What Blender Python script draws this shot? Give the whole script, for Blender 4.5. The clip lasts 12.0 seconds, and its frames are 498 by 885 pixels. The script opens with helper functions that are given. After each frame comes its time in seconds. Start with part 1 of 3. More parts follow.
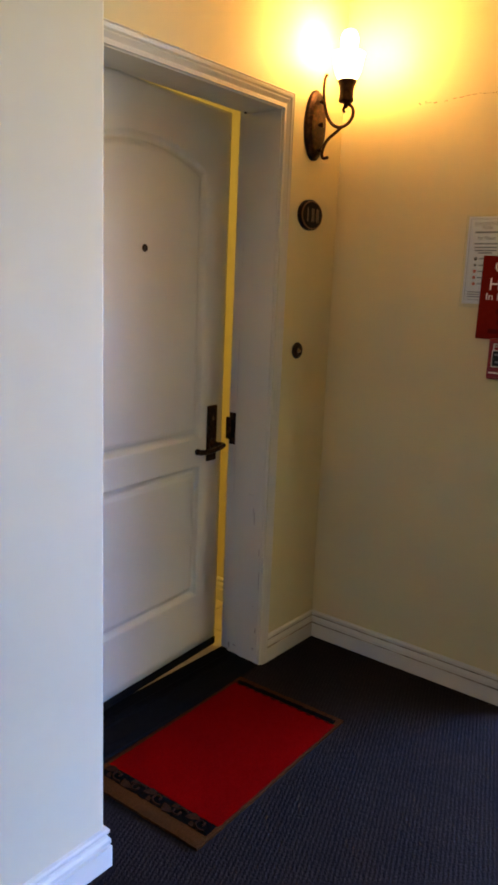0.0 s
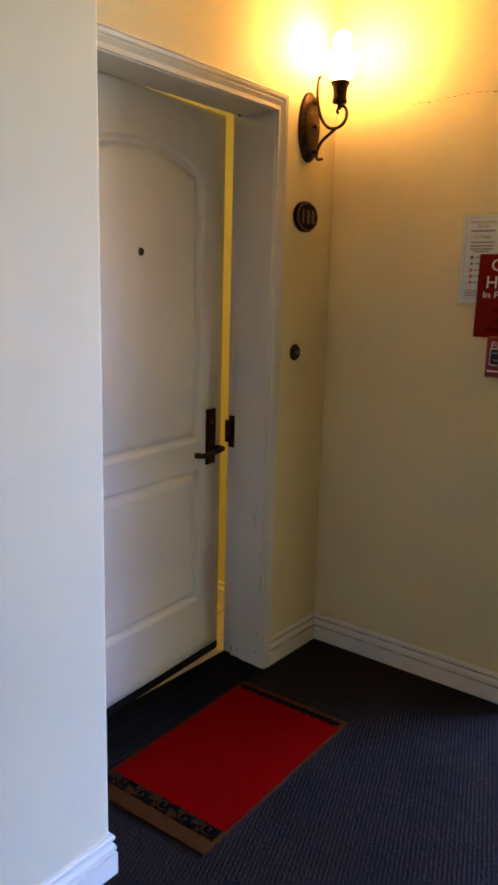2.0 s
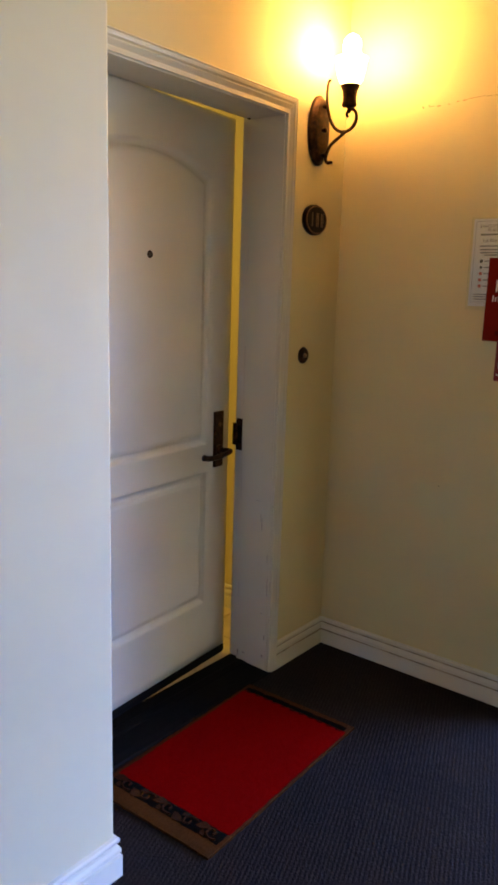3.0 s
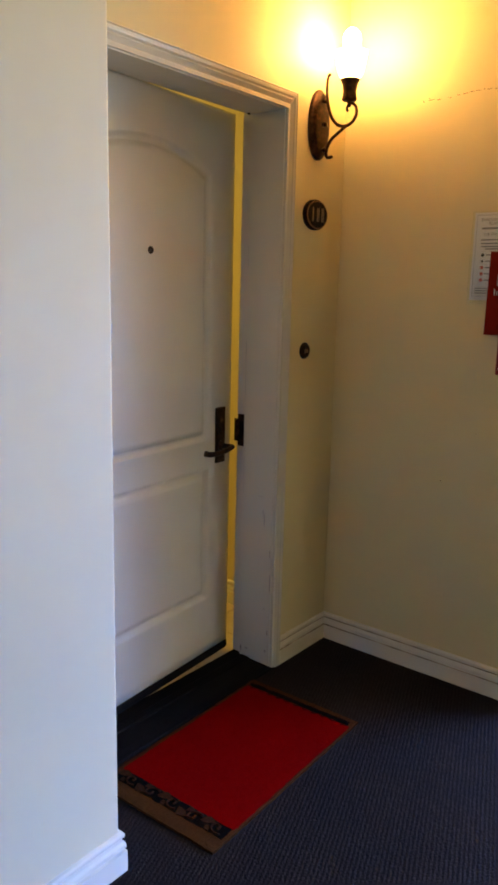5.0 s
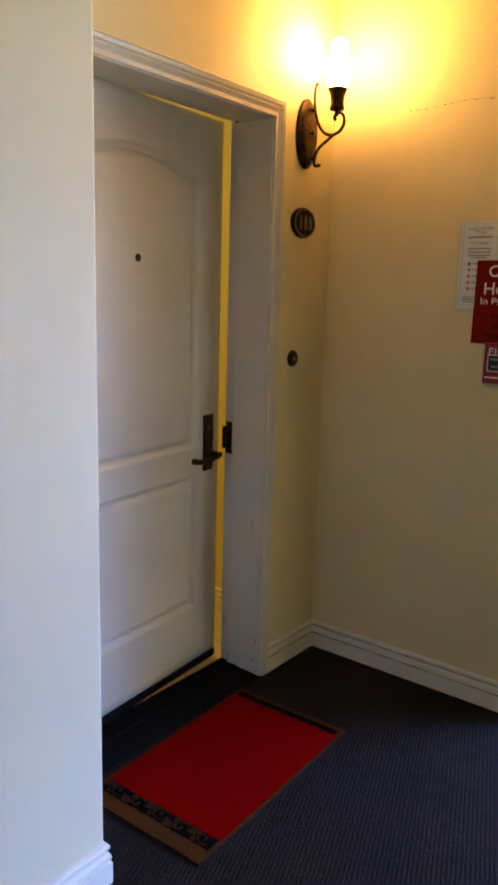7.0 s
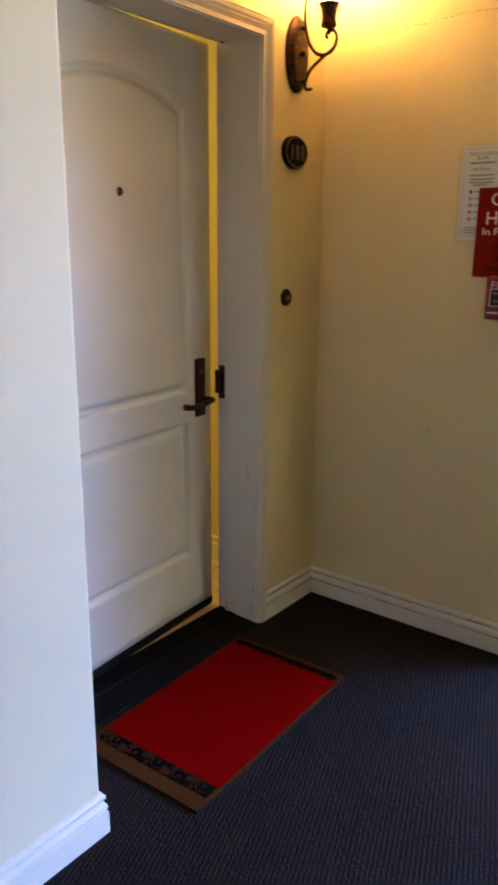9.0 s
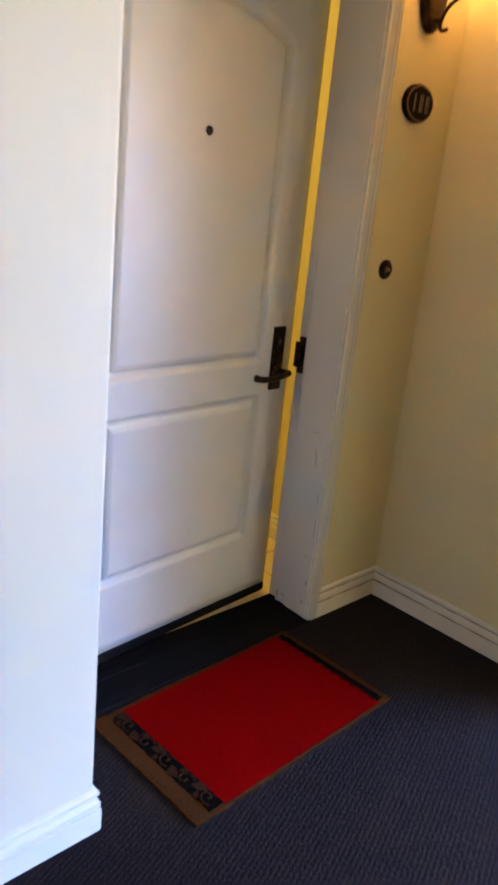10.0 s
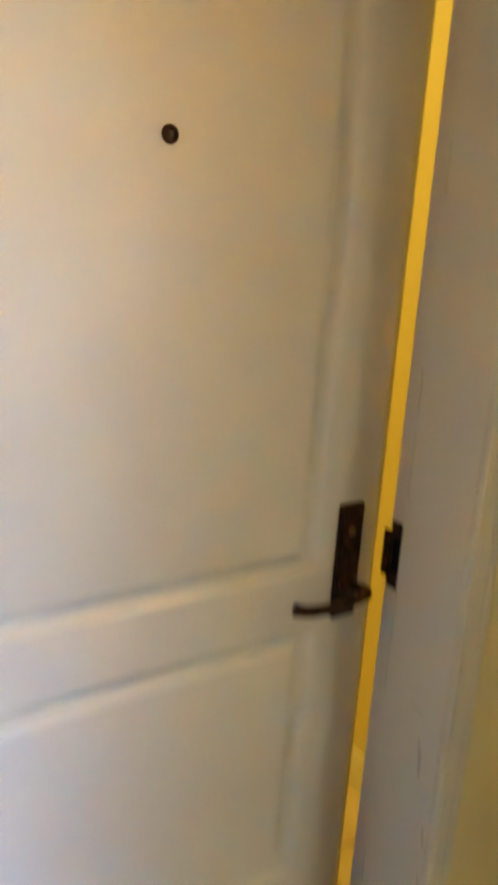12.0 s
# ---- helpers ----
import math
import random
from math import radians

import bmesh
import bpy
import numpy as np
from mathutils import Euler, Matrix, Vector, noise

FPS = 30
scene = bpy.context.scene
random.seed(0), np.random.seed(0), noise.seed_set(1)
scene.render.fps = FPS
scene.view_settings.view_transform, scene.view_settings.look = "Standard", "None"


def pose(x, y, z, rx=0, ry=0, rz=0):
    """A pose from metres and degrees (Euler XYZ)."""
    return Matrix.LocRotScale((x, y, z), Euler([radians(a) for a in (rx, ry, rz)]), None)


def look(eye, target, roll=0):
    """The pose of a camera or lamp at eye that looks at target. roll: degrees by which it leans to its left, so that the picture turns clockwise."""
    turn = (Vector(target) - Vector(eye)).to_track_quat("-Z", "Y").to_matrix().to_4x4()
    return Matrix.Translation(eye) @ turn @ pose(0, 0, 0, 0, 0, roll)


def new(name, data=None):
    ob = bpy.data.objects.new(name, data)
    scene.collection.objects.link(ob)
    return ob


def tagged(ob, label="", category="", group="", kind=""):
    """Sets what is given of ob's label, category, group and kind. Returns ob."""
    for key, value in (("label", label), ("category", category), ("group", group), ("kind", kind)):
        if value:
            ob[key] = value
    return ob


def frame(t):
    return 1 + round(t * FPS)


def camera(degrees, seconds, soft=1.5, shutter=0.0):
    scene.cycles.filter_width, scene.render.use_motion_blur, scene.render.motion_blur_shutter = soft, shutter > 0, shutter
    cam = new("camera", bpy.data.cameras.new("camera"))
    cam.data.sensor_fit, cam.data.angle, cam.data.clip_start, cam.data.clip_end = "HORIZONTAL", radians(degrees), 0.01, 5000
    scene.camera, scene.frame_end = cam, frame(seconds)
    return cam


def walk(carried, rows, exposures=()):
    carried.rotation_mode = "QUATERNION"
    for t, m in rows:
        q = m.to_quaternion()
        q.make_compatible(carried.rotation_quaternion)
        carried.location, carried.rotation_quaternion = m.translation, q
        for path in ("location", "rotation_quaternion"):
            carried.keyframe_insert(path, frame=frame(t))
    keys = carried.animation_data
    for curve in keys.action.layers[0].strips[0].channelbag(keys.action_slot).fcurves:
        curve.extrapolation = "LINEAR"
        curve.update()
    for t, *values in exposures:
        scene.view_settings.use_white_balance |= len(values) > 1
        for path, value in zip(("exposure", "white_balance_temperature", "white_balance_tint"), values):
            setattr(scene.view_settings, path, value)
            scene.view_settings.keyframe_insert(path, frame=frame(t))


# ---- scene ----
cam = camera(37.0, 12.0, soft=3.2, shutter=0.9)
PATH = [
    (0, (-2.556, -1.609, 1.470), (-1.012, -0.406, 1.058), 2.41),
    (0.5, (-2.558, -1.605, 1.471), (-1.014, -0.403, 1.059), 2.37),
    (1, (-2.556, -1.604, 1.466), (-1.010, -0.401, 1.067), 2.29),
    (1.5, (-2.553, -1.606, 1.463), (-1.002, -0.408, 1.068), 1.11),
    (2, (-2.555, -1.603, 1.459), (-1.006, -0.402, 1.061), 1.49),
    (2.5, (-2.552, -1.601, 1.457), (-1.010, -0.392, 1.059), 1.49),
    (3, (-2.553, -1.603, 1.456), (-1.016, -0.384, 1.067), 1.71),
    (5, (-2.555, -1.601, 1.451), (-1.021, -0.381, 1.054), 1.35),
    (5.5, (-2.558, -1.603, 1.464), (-1.027, -0.373, 1.083), 1.46),
    (6, (-2.562, -1.616, 1.451), (-1.025, -0.377, 1.131), 1.59),
    (6.5, (-2.561, -1.610, 1.459), (-1.023, -0.372, 1.141), 1.57),
    (7, (-2.545, -1.605, 1.457), (-0.993, -0.403, 1.076), 1.53),
    (7.2, (-2.537, -1.606, 1.452), (-0.984, -0.407, 1.062), 1.70),
    (8.8, (-2.461, -1.578, 1.469), (-0.945, -0.390, 0.928), 1.10),
    (9, (-2.462, -1.579, 1.421), (-0.936, -0.392, 0.908), 0.39),
    (9.2, (-2.450, -1.568, 1.423), (-0.882, -0.455, 0.873), 1.88),
    (9.5, (-2.398, -1.530, 1.412), (-0.896, -0.370, 0.783), 2.13),
    (9.7, (-2.323, -1.519, 1.421), (-0.891, -0.265, 0.807), 2.04),
    (10, (-2.211, -1.496, 1.411), (-0.882, -0.136, 0.791), 5.91),
    (10.2, (-2.127, -1.455, 1.431), (-0.835, -0.074, 0.780), 4.09),
    (10.5, (-1.996, -1.365, 1.400), (-0.715, 0.029, 0.756), 4.64),
    (10.7, (-1.877, -1.301, 1.431), (-0.596, 0.088, 0.777), 4.74),
    (11, (-1.778, -1.171, 1.428), (-0.474, 0.203, 0.786), 2.25),
    (11.2, (-1.691, -1.074, 1.417), (-0.447, 0.378, 0.832), 2.46),
    (11.3, (-1.646, -1.027, 1.405), (-0.434, 0.478, 0.890), 4.32),
    (11.5, (-1.474, -0.970, 1.427), (-0.402, 0.639, 0.914), 5.68),
    (11.7, (-1.384, -0.893, 1.434), (-0.384, 0.750, 0.885), 4.87),
    (11.8, (-1.312, -0.864, 1.425), (-0.356, 0.808, 0.886), 3.52),
    (12, (-1.244, -0.760, 1.421), (-0.255, 0.914, 0.950), 3.86),
]
EXPOSURES = [(0.0, 0.0, 6500, 10), (7.0, 0.0, 6500, 10), (9.0, 0.25, 6500, 10), (9.5, 0.6, 6500, 9), (10.5, 0.65, 6500, 10), (11.0, 0.72, 6700, 9), (11.5, 0.74, 7000, 6), (12.0, 0.74, 7800, 2)]
walk(cam, [(t, look(eye, target, roll)) for t, eye, target, roll in PATH], EXPOSURES)

# ---- world and large lights ----
world = bpy.data.worlds.new("world")
scene.world = world
world.use_nodes = True
wn = world.node_tree.nodes
sky = wn.new("ShaderNodeTexSky")
sky.sky_type = "NISHITA"
sky.sun_disc = False
sky.sun_elevation, sky.sun_rotation = radians(35), radians(120)
wn["Background"].inputs["Strength"].default_value = 0.1
world.node_tree.links.new(sky.outputs[0], wn["Background"].inputs[0])


def area_lamp(name, eye, target, size_x, size_y, power, colour, spread=180):
    data = bpy.data.lights.new(name, "AREA")
    data.shape, data.size, data.size_y = "RECTANGLE", size_x, size_y
    data.energy, data.color, data.spread = power, colour, radians(spread)
    ob = new(name, data)
    ob.matrix_world = look(eye, target)
    return ob


# sky and sunlit ground light at the unseen lobby window, an added fill, and the unseen lamp of the flat behind the
# entrance door
area_lamp("sky_by_window", (2.99, -3.55, 1.35), (0.0, -3.40, -22.0), 2.1, 1.9, 2000, (0.06, 0.26, 1.0))
# level fill without a source of its own, added to lift the corridor wall
area_lamp("horizon_by_window", (2.95, -3.55, 1.33), (0.0, -3.20, 1.33), 2.1, 1.9, 150, (0.72, 0.83, 1.0))
area_lamp("ground_light_by_window", (2.99, -3.55, 1.30), (0.0, -3.40, 24.0), 2.1, 1.9, 650, (1.0, 0.89, 0.72))
area_lamp("flat_ceiling_lamp", (-0.75, 1.55, 2.55), (-0.75, 1.55, 0), 0.5, 0.5, 23, (1.0, 0.71, 0.16))


# ---- materials ----
class Nodes:
    """A short way to write a node material."""

    def __init__(self, name, colour=(0.5, 0.5, 0.5), rough=0.6, metal=0.0):
        self.mat = bpy.data.materials.new(name)
        self.mat.use_nodes = True
        self.tree = self.mat.node_tree
        self.shader = self.tree.nodes["Principled BSDF"]
        self.shader.inputs["Base Color"].default_value = (*colour, 1)
        self.shader.inputs["Roughness"].default_value = rough
        self.shader.inputs["Metallic"].default_value = metal
        self.coords = self.tree.nodes.new("ShaderNodeTexCoord").outputs["Object"]

    def link(self, a, b):
        self.tree.links.new(a, b)

    def scaled(self, sx, sy, sz, source=None):
        m = self.tree.nodes.new("ShaderNodeMapping")
        m.inputs["Scale"].default_value = (sx, sy, sz)
        self.link(source or self.coords, m.inputs["Vector"])
        return m.outputs[0]

    def noise(self, scale, detail=3, rough=0.5, vector=None):
        n = self.tree.nodes.new("ShaderNodeTexNoise")
        n.inputs["Scale"].default_value, n.inputs["Detail"].default_value = scale, detail
        n.inputs["Roughness"].default_value = rough
        self.link(vector or self.coords, n.inputs["Vector"])
        return n.outputs["Fac"]

    def ramp(self, fac, *stops):
        r = self.tree.nodes.new("ShaderNodeValToRGB")
        el = r.color_ramp.elements
        while len(el) < len(stops):
            el.new(0.5)
        for e, (p, c) in zip(el, stops):
            e.position, e.color = p, (*c, 1) if len(c) == 3 else c
        self.link(fac, r.inputs[0])
        return r.outputs[0]

    def math(self, op, a, b=0.5):
        m = self.tree.nodes.new("ShaderNodeMath")
        m.operation = op
        for i, v in enumerate((a, b)):
            if isinstance(v, (int, float)):
                m.inputs[i].default_value = v
            else:
                self.link(v, m.inputs[i])
        return m.outputs[0]

    def mix(self, fac, a, b, blend="MIX"):
        m = self.tree.nodes.new("ShaderNodeMix")
        m.data_type, m.blend_type = "RGBA", blend
        for socket, v in ((m.inputs[0], fac), (m.inputs[6], a), (m.inputs[7], b)):
            if isinstance(v, (int, float)):
                socket.default_value = v
            elif isinstance(v, tuple):
                socket.default_value = (*v, 1)
            else:
                self.link(v, socket)
        return m.outputs[2]

    def colour(self, socket):
        self.link(socket, self.shader.inputs["Base Color"])
        return self

    def rough(self, socket):
        self.link(socket, self.shader.inputs["Roughness"])
        return self

    def bump(self, height, strength=0.2, distance=0.001):
        b = self.tree.nodes.new("ShaderNodeBump")
        b.inputs["Strength"].default_value, b.inputs["Distance"].default_value = strength, distance
        self.link(height, b.inputs["Height"])
        self.link(b.outputs[0], self.shader.inputs["Normal"])
        return self


def painted(name, base, rough, mottled=0.05, roller=260, strength=0.12):
    """Wall or trim paint: slight mottling, scuffs, and roller or brush texture."""
    n = Nodes(name, base, rough)
    dim = tuple(c * (1 - mottled) for c in base)
    grey = tuple(c * (1 - 2.2 * mottled) for c in base)
    big = n.ramp(n.noise(2.3, 4), (0.35, dim), (0.65, base))
    scuff = n.ramp(n.noise(9, 6, 0.7), (0.66, (0, 0, 0)), (0.80, (1, 1, 1)))
    n.colour(n.mix(scuff, big, grey))
    n.rough(n.ramp(n.noise(14, 3), (0.3, (rough - 0.06,) * 3), (0.7, (rough + 0.08,) * 3)))
    return n.bump(n.noise(roller, 3), strength, 0.0006).mat


M_WALL = painted("wall_paint", (0.645, 0.555, 0.300), 0.62)
M_HALL = painted("hall_wall_paint", (0.645, 0.560, 0.375), 0.62)
M_TRIM = painted("trim_paint", (0.58, 0.54, 0.44), 0.42, 0.05, 90, 0.06)
M_BASEBOARD = painted("baseboard_paint", (0.66, 0.62, 0.52), 0.42, 0.06, 90, 0.06)
M_CEILING = painted("ceiling_paint", (0.74, 0.71, 0.64), 0.8)


def door_paint():
    n = Nodes("door_paint", (0.60, 0.58, 0.53), 0.42)
    grain = n.noise(26, 6, 0.6, n.scaled(14, 14, 0.5))
    n.colour(n.mix(n.ramp(n.noise(3.1, 4), (0.35, (0, 0, 0)), (0.7, (1, 1, 1))), (0.565, 0.545, 0.495), (0.62, 0.60, 0.545)))
    n.rough(n.ramp(n.noise(11, 3), (0.3, (0.36,) * 3), (0.7, (0.5,) * 3)))
    return n.bump(grain, 0.25, 0.0008).mat


def carpet():
    n = Nodes("loop_pile_carpet", (0.03, 0.03, 0.04), 0.95)
    wobble = n.tree.nodes.new("ShaderNodeVectorMath")
    wobble.operation = "ADD"
    jitter = n.tree.nodes.new("ShaderNodeTexNoise")
    jitter.inputs["Scale"].default_value = 60
    n.link(n.coords, jitter.inputs["Vector"])
    small = n.tree.nodes.new("ShaderNodeVectorMath")
    small.operation = "SCALE"
    small.inputs["Scale"].default_value = 0.006
    n.link(jitter.outputs["Color"], small.inputs[0])
    n.link(n.coords, wobble.inputs[0])
    n.link(small.outputs[0], wobble.inputs[1])
    turn = n.tree.nodes.new("ShaderNodeMapping")
    turn.inputs["Rotation"].default_value = (0, 0, radians(-20))
    n.link(wobble.outputs[0], turn.inputs["Vector"])
    loops = n.tree.nodes.new("ShaderNodeTexVoronoi")
    loops.inputs["Scale"].default_value = 230
    n.link(n.scaled(0.62, 1.0, 1.0, turn.outputs[0]), loops.inputs["Vector"])
    ribs = n.tree.nodes.new("ShaderNodeTexWave")
    ribs.wave_type, ribs.bands_direction = "BANDS", "Y"
    ribs.inputs["Scale"].default_value, ribs.inputs["Distortion"].default_value = 26, 0.5
    n.link(turn.outputs[0], ribs.inputs["Vector"])
    cell = n.ramp(loops.outputs["Color"], (0.1, (0.0088, 0.0070, 0.0074)), (0.55, (0.0124, 0.0100, 0.0106)), (0.95, (0.0168, 0.0136, 0.0143)))
    rib = n.mix(n.math("MULTIPLY", ribs.outputs["Fac"], 0.6), cell, (0.0053, 0.0043, 0.0046))
    worn = n.ramp(n.noise(1.7, 4), (0.35, (0.90, 0.90, 0.90)), (0.7, (1.26, 1.23, 1.18)))
    n.colour(n.mix(1.0, rib, worn, "MULTIPLY"))
    height = n.math("SUBTRACT", n.math("MULTIPLY", ribs.outputs["Fac"], -0.7), loops.outputs["Distance"])
    n.shader.inputs["Specular IOR Level"].default_value = 0.06
    return n.bump(height, 0.32, 0.004).mat


def fibre(name, dark, light, scale=220, tall=0.003):
    n = Nodes(name, light, 0.95)
    n.shader.inputs["Specular IOR Level"].default_value = 0.0
    fine = n.noise(scale, 5, 0.7)
    n.colour(n.mix(n.ramp(n.noise(7, 4), (0.3, (0.25,) * 3), (0.7, (0, 0, 0))), n.ramp(fine, (0.3, dark), (0.7, light)), dark))
    return n.bump(fine, 0.45, tall).mat


def bronze():
    n = Nodes("oil_rubbed_bronze", (0.035, 0.022, 0.014), 0.42, 0.5)
    n.shader.inputs["Specular IOR Level"].default_value = 0.2
    wear = n.ramp(n.noise(42, 5, 0.65), (0.46, (0.017, 0.0078, 0.004)), (0.78, (0.105, 0.046, 0.018)))
    n.colour(wear)
    n.rough(n.ramp(n.noise(70, 3), (0.3, (0.32,) * 3), (0.7, (0.55,) * 3)))
    return n.bump(n.noise(160, 3), 0.15, 0.0006).mat


def plain(name, colour, rough=0.5, metal=0.0, var=0.12, scale=60, gloss=0.5):
    n = Nodes(name, colour, rough, metal)
    n.shader.inputs["Specular IOR Level"].default_value = gloss
    n.colour(n.ramp(n.noise(scale, 4), (0.3, tuple(c * (1 - var) for c in colour)), (0.7, tuple(min(1, c * (1 + var)) for c in colour))))
    return n.bump(n.noise(scale * 4, 2), 0.08, 0.0004).mat


def glowing(name, colour, strength):
    n = Nodes(name, colour, 0.4)
    n.shader.inputs["Emission Color"].default_value = (*colour, 1)
    n.shader.inputs["Emission Strength"].default_value = strength
    return n.mat


def tile_glaze():
    n = Nodes("beige_tile", (0.55, 0.44, 0.30), 0.35)
    info = n.tree.nodes.new("ShaderNodeObjectInfo")
    clouds = n.ramp(n.noise(8, 5, 0.6), (0.3, (0.46, 0.36, 0.24)), (0.7, (0.62, 0.52, 0.38)))
    tone = n.ramp(info.outputs["Random"], (0, (0.9, 0.9, 0.9)), (1, (1.06, 1.04, 1.0)))
    n.colour(n.mix(1.0, clouds, tone, "MULTIPLY"))
    return n.bump(n.noise(40, 3), 0.1, 0.001).mat


def clear_glass(name):
    n = Nodes(name, (0.9, 0.95, 0.95), 0.02)
    n.shader.inputs["Transmission Weight"].default_value = 1.0
    n.shader.inputs["IOR"].default_value = 1.45
    return n.mat


M_DOOR = door_paint()
M_CARPET = carpet()
M_BRONZE = bronze()
M_COIR = fibre("brown_coir", (0.026, 0.010, 0.0034), (0.064, 0.026, 0.009))
M_SCROLL = fibre("brown_scroll", (0.012, 0.0055, 0.0028), (0.040, 0.018, 0.009))
M_RED = fibre("red_coir", (0.085, 0.0006, 0.0008), (0.155, 0.0011, 0.0014), 260)
M_BLACK_PILE = fibre("black_coir", (0.0015, 0.0014, 0.0012), (0.006, 0.005, 0.0045))
M_RUBBER = plain("black_rubber", (0.005, 0.005, 0.006), 0.6, 0, 0.12, 60, 0.08)
M_THRESHOLD = plain("black_threshold", (0.0055, 0.0055, 0.006), 0.7, 0, 0.12, 60, 0.02)
M_SHADE = glowing("lit_frosted_glass", (1.0, 0.515, 0.155), 45.0)
M_BULB = glowing("lit_bulb", (1.0, 0.515, 0.155), 425.0)
M_TILE = tile_glaze()
M_GROUT = plain("grout", (0.12, 0.085, 0.055), 0.9)
M_PAPER = plain("paper", (0.72, 0.71, 0.73), 0.7, 0, 0.02)
M_INK = plain("black_ink", (0.04, 0.04, 0.045), 0.7)
M_INK_GREY = plain("grey_ink", (0.20, 0.20, 0.22), 0.7)
M_INK_RED = plain("red_ink", (0.55, 0.12, 0.10), 0.7)
M_SIGN = plain("red_card", (0.165, 0.008, 0.003), 0.5, 0, 0.05, 60, 0.03)
M_SIGN_DARK = plain("dark_red_ink", (0.095, 0.005, 0.003), 0.5, 0, 0.05, 60, 0.03)
M_SIGN_WHITE = plain("cream_ink", (0.78, 0.70, 0.64), 0.5, 0, 0.03)
M_ALARM = plain("red_enamel", (0.20, 0.005, 0.010), 0.35, 0, 0.06, 60, 0.3)
M_ALARM_GREY = plain("alarm_lever_grey", (0.014, 0.014, 0.014), 0.4, 0, 0.12, 60, 0.2)
M_WHITE = plain("white_enamel", (0.58, 0.57, 0.55), 0.4, 0, 0.03)
M_GOLD = plain("aged_brass", (0.17, 0.085, 0.035), 0.45, 0.6)
M_DIGIT = plain("pale_brass", (0.22, 0.15, 0.09), 0.5, 0.3)
M_PLAQUE = plain("dark_brown_enamel", (0.006, 0.004, 0.0033), 0.55, 0, 0.12, 60, 0.08)
M_LENS = plain("peephole_glass", (0.06, 0.055, 0.05), 0.12, 0.0)
M_SCUFF = plain("grey_scuff", (0.36, 0.32, 0.27), 0.8, 0, 0.3, 80, 0.2)
M_SEAM = plain("paint_seam", (0.44, 0.41, 0.35), 0.8, 0, 0.2, 30, 0.2)
M_GLASS = clear_glass("door_glass")
M_ACRYLIC = clear_glass("clear_acrylic")


# ---- mesh helpers ----
def mesh_of(bm, name, material, smooth=False):
    me = bpy.data.meshes.new(name)
    bmesh.ops.recalc_face_normals(bm, faces=bm.faces)
    bm.to_mesh(me)
    bm.free()
    if smooth:
        for p in me.polygons:
            p.use_smooth = True
    me.materials.append(material)
    return me


def part(name, bm, material, parent=None, label="", smooth=False):
    ob = new(name, mesh_of(bm, name, material, smooth))
    if parent is not None:
        ob.parent = parent
    return tagged(ob, label)


def thing(name, place, label, category, group="", kind=""):
    ob = new(name)
    ob.empty_display_size = 0.05
    ob.matrix_world = place if isinstance(place, Matrix) else pose(*place)
    return tagged(ob, label, category, group, kind)


def structure(name, bm, material, label, category, smooth=False):
    return tagged(new(name, mesh_of(bm, name, material, smooth)), label, category, "", "structure")


def box(x0, x1, y0, y1, z0, z1, bevel=0.0, bm=None, segments=2):
    own = bmesh.new()
    bmesh.ops.create_cube(own, size=1, matrix=Matrix.LocRotScale(((x0 + x1) / 2, (y0 + y1) / 2, (z0 + z1) / 2), None, (abs(x1 - x0), abs(y1 - y0), abs(z1 - z0))))
    if bevel:
        bmesh.ops.bevel(own, geom=own.edges[:], offset=bevel, segments=segments, affect="EDGES", profile=0.5)
    if bm is None:
        return own
    return joined(bm, own)


def joined(bm, other):
    me = bpy.data.meshes.new("tmp")
    other.to_mesh(me)
    other.free()
    bm.from_mesh(me)
    bpy.data.meshes.remove(me)
    return bm


def lathe(profile, steps=32, m=None):
    """A turned body: profile of (radius, height) round z."""
    bm = bmesh.new()
    rings = []
    for r, z in profile:
        rings.append([bm.verts.new((r * math.cos(a), r * math.sin(a), z)) for a in (2 * math.pi * k / steps for k in range(steps))])
    for a, b in zip(rings, rings[1:]):
        for k in range(steps):
            bm.faces.new((a[k], a[(k + 1) % steps], b[(k + 1) % steps], b[k]))
    for ring in (rings[0], rings[-1]):
        if len({tuple(round(c, 6) for c in v.co) for v in ring}) > 2:
            bm.faces.new(ring)
    bmesh.ops.remove_doubles(bm, verts=bm.verts, dist=1e-6)
    if m is not None:
        bm.transform(m)
    return bm


def rod(points, radius, sides=12, m=None):
    """A round bar along a smooth line; radius is a number or a function of the share of the way."""
    pts = [Vector(p) for p in points]
    dense = []
    for i in range(len(pts) - 1):
        p0, p1, p2, p3 = pts[max(i - 1, 0)], pts[i], pts[i + 1], pts[min(i + 2, len(pts) - 1)]
        for k in range(8):
            s = k / 8
            dense.append(0.5 * (2 * p1 + (p2 - p0) * s + (2 * p0 - 5 * p1 + 4 * p2 - p3) * s * s + (3 * p1 - p0 - 3 * p2 + p3) * s ** 3))
    dense.append(pts[-1])
    bm = bmesh.new()
    rings, side = [], None
    for i, p in enumerate(dense):
        way = (dense[min(i + 1, len(dense) - 1)] - dense[max(i - 1, 0)]).normalized()
        side = (way.orthogonal() if side is None else side - way * side.dot(way)).normalized()
        up = way.cross(side)
        r = radius(i / (len(dense) - 1)) if callable(radius) else radius
        rings.append([bm.verts.new(p + r * (math.cos(a) * side + math.sin(a) * up)) for a in (2 * math.pi * k / sides for k in range(sides))])
    for a, b in zip(rings, rings[1:]):
        for k in range(sides):
            bm.faces.new((a[k], a[(k + 1) % sides], b[(k + 1) % sides], b[k]))
    bm.faces.new(rings[0])
    bm.faces.new(rings[-1])
    if m is not None:
        bm.transform(m)
    return bm


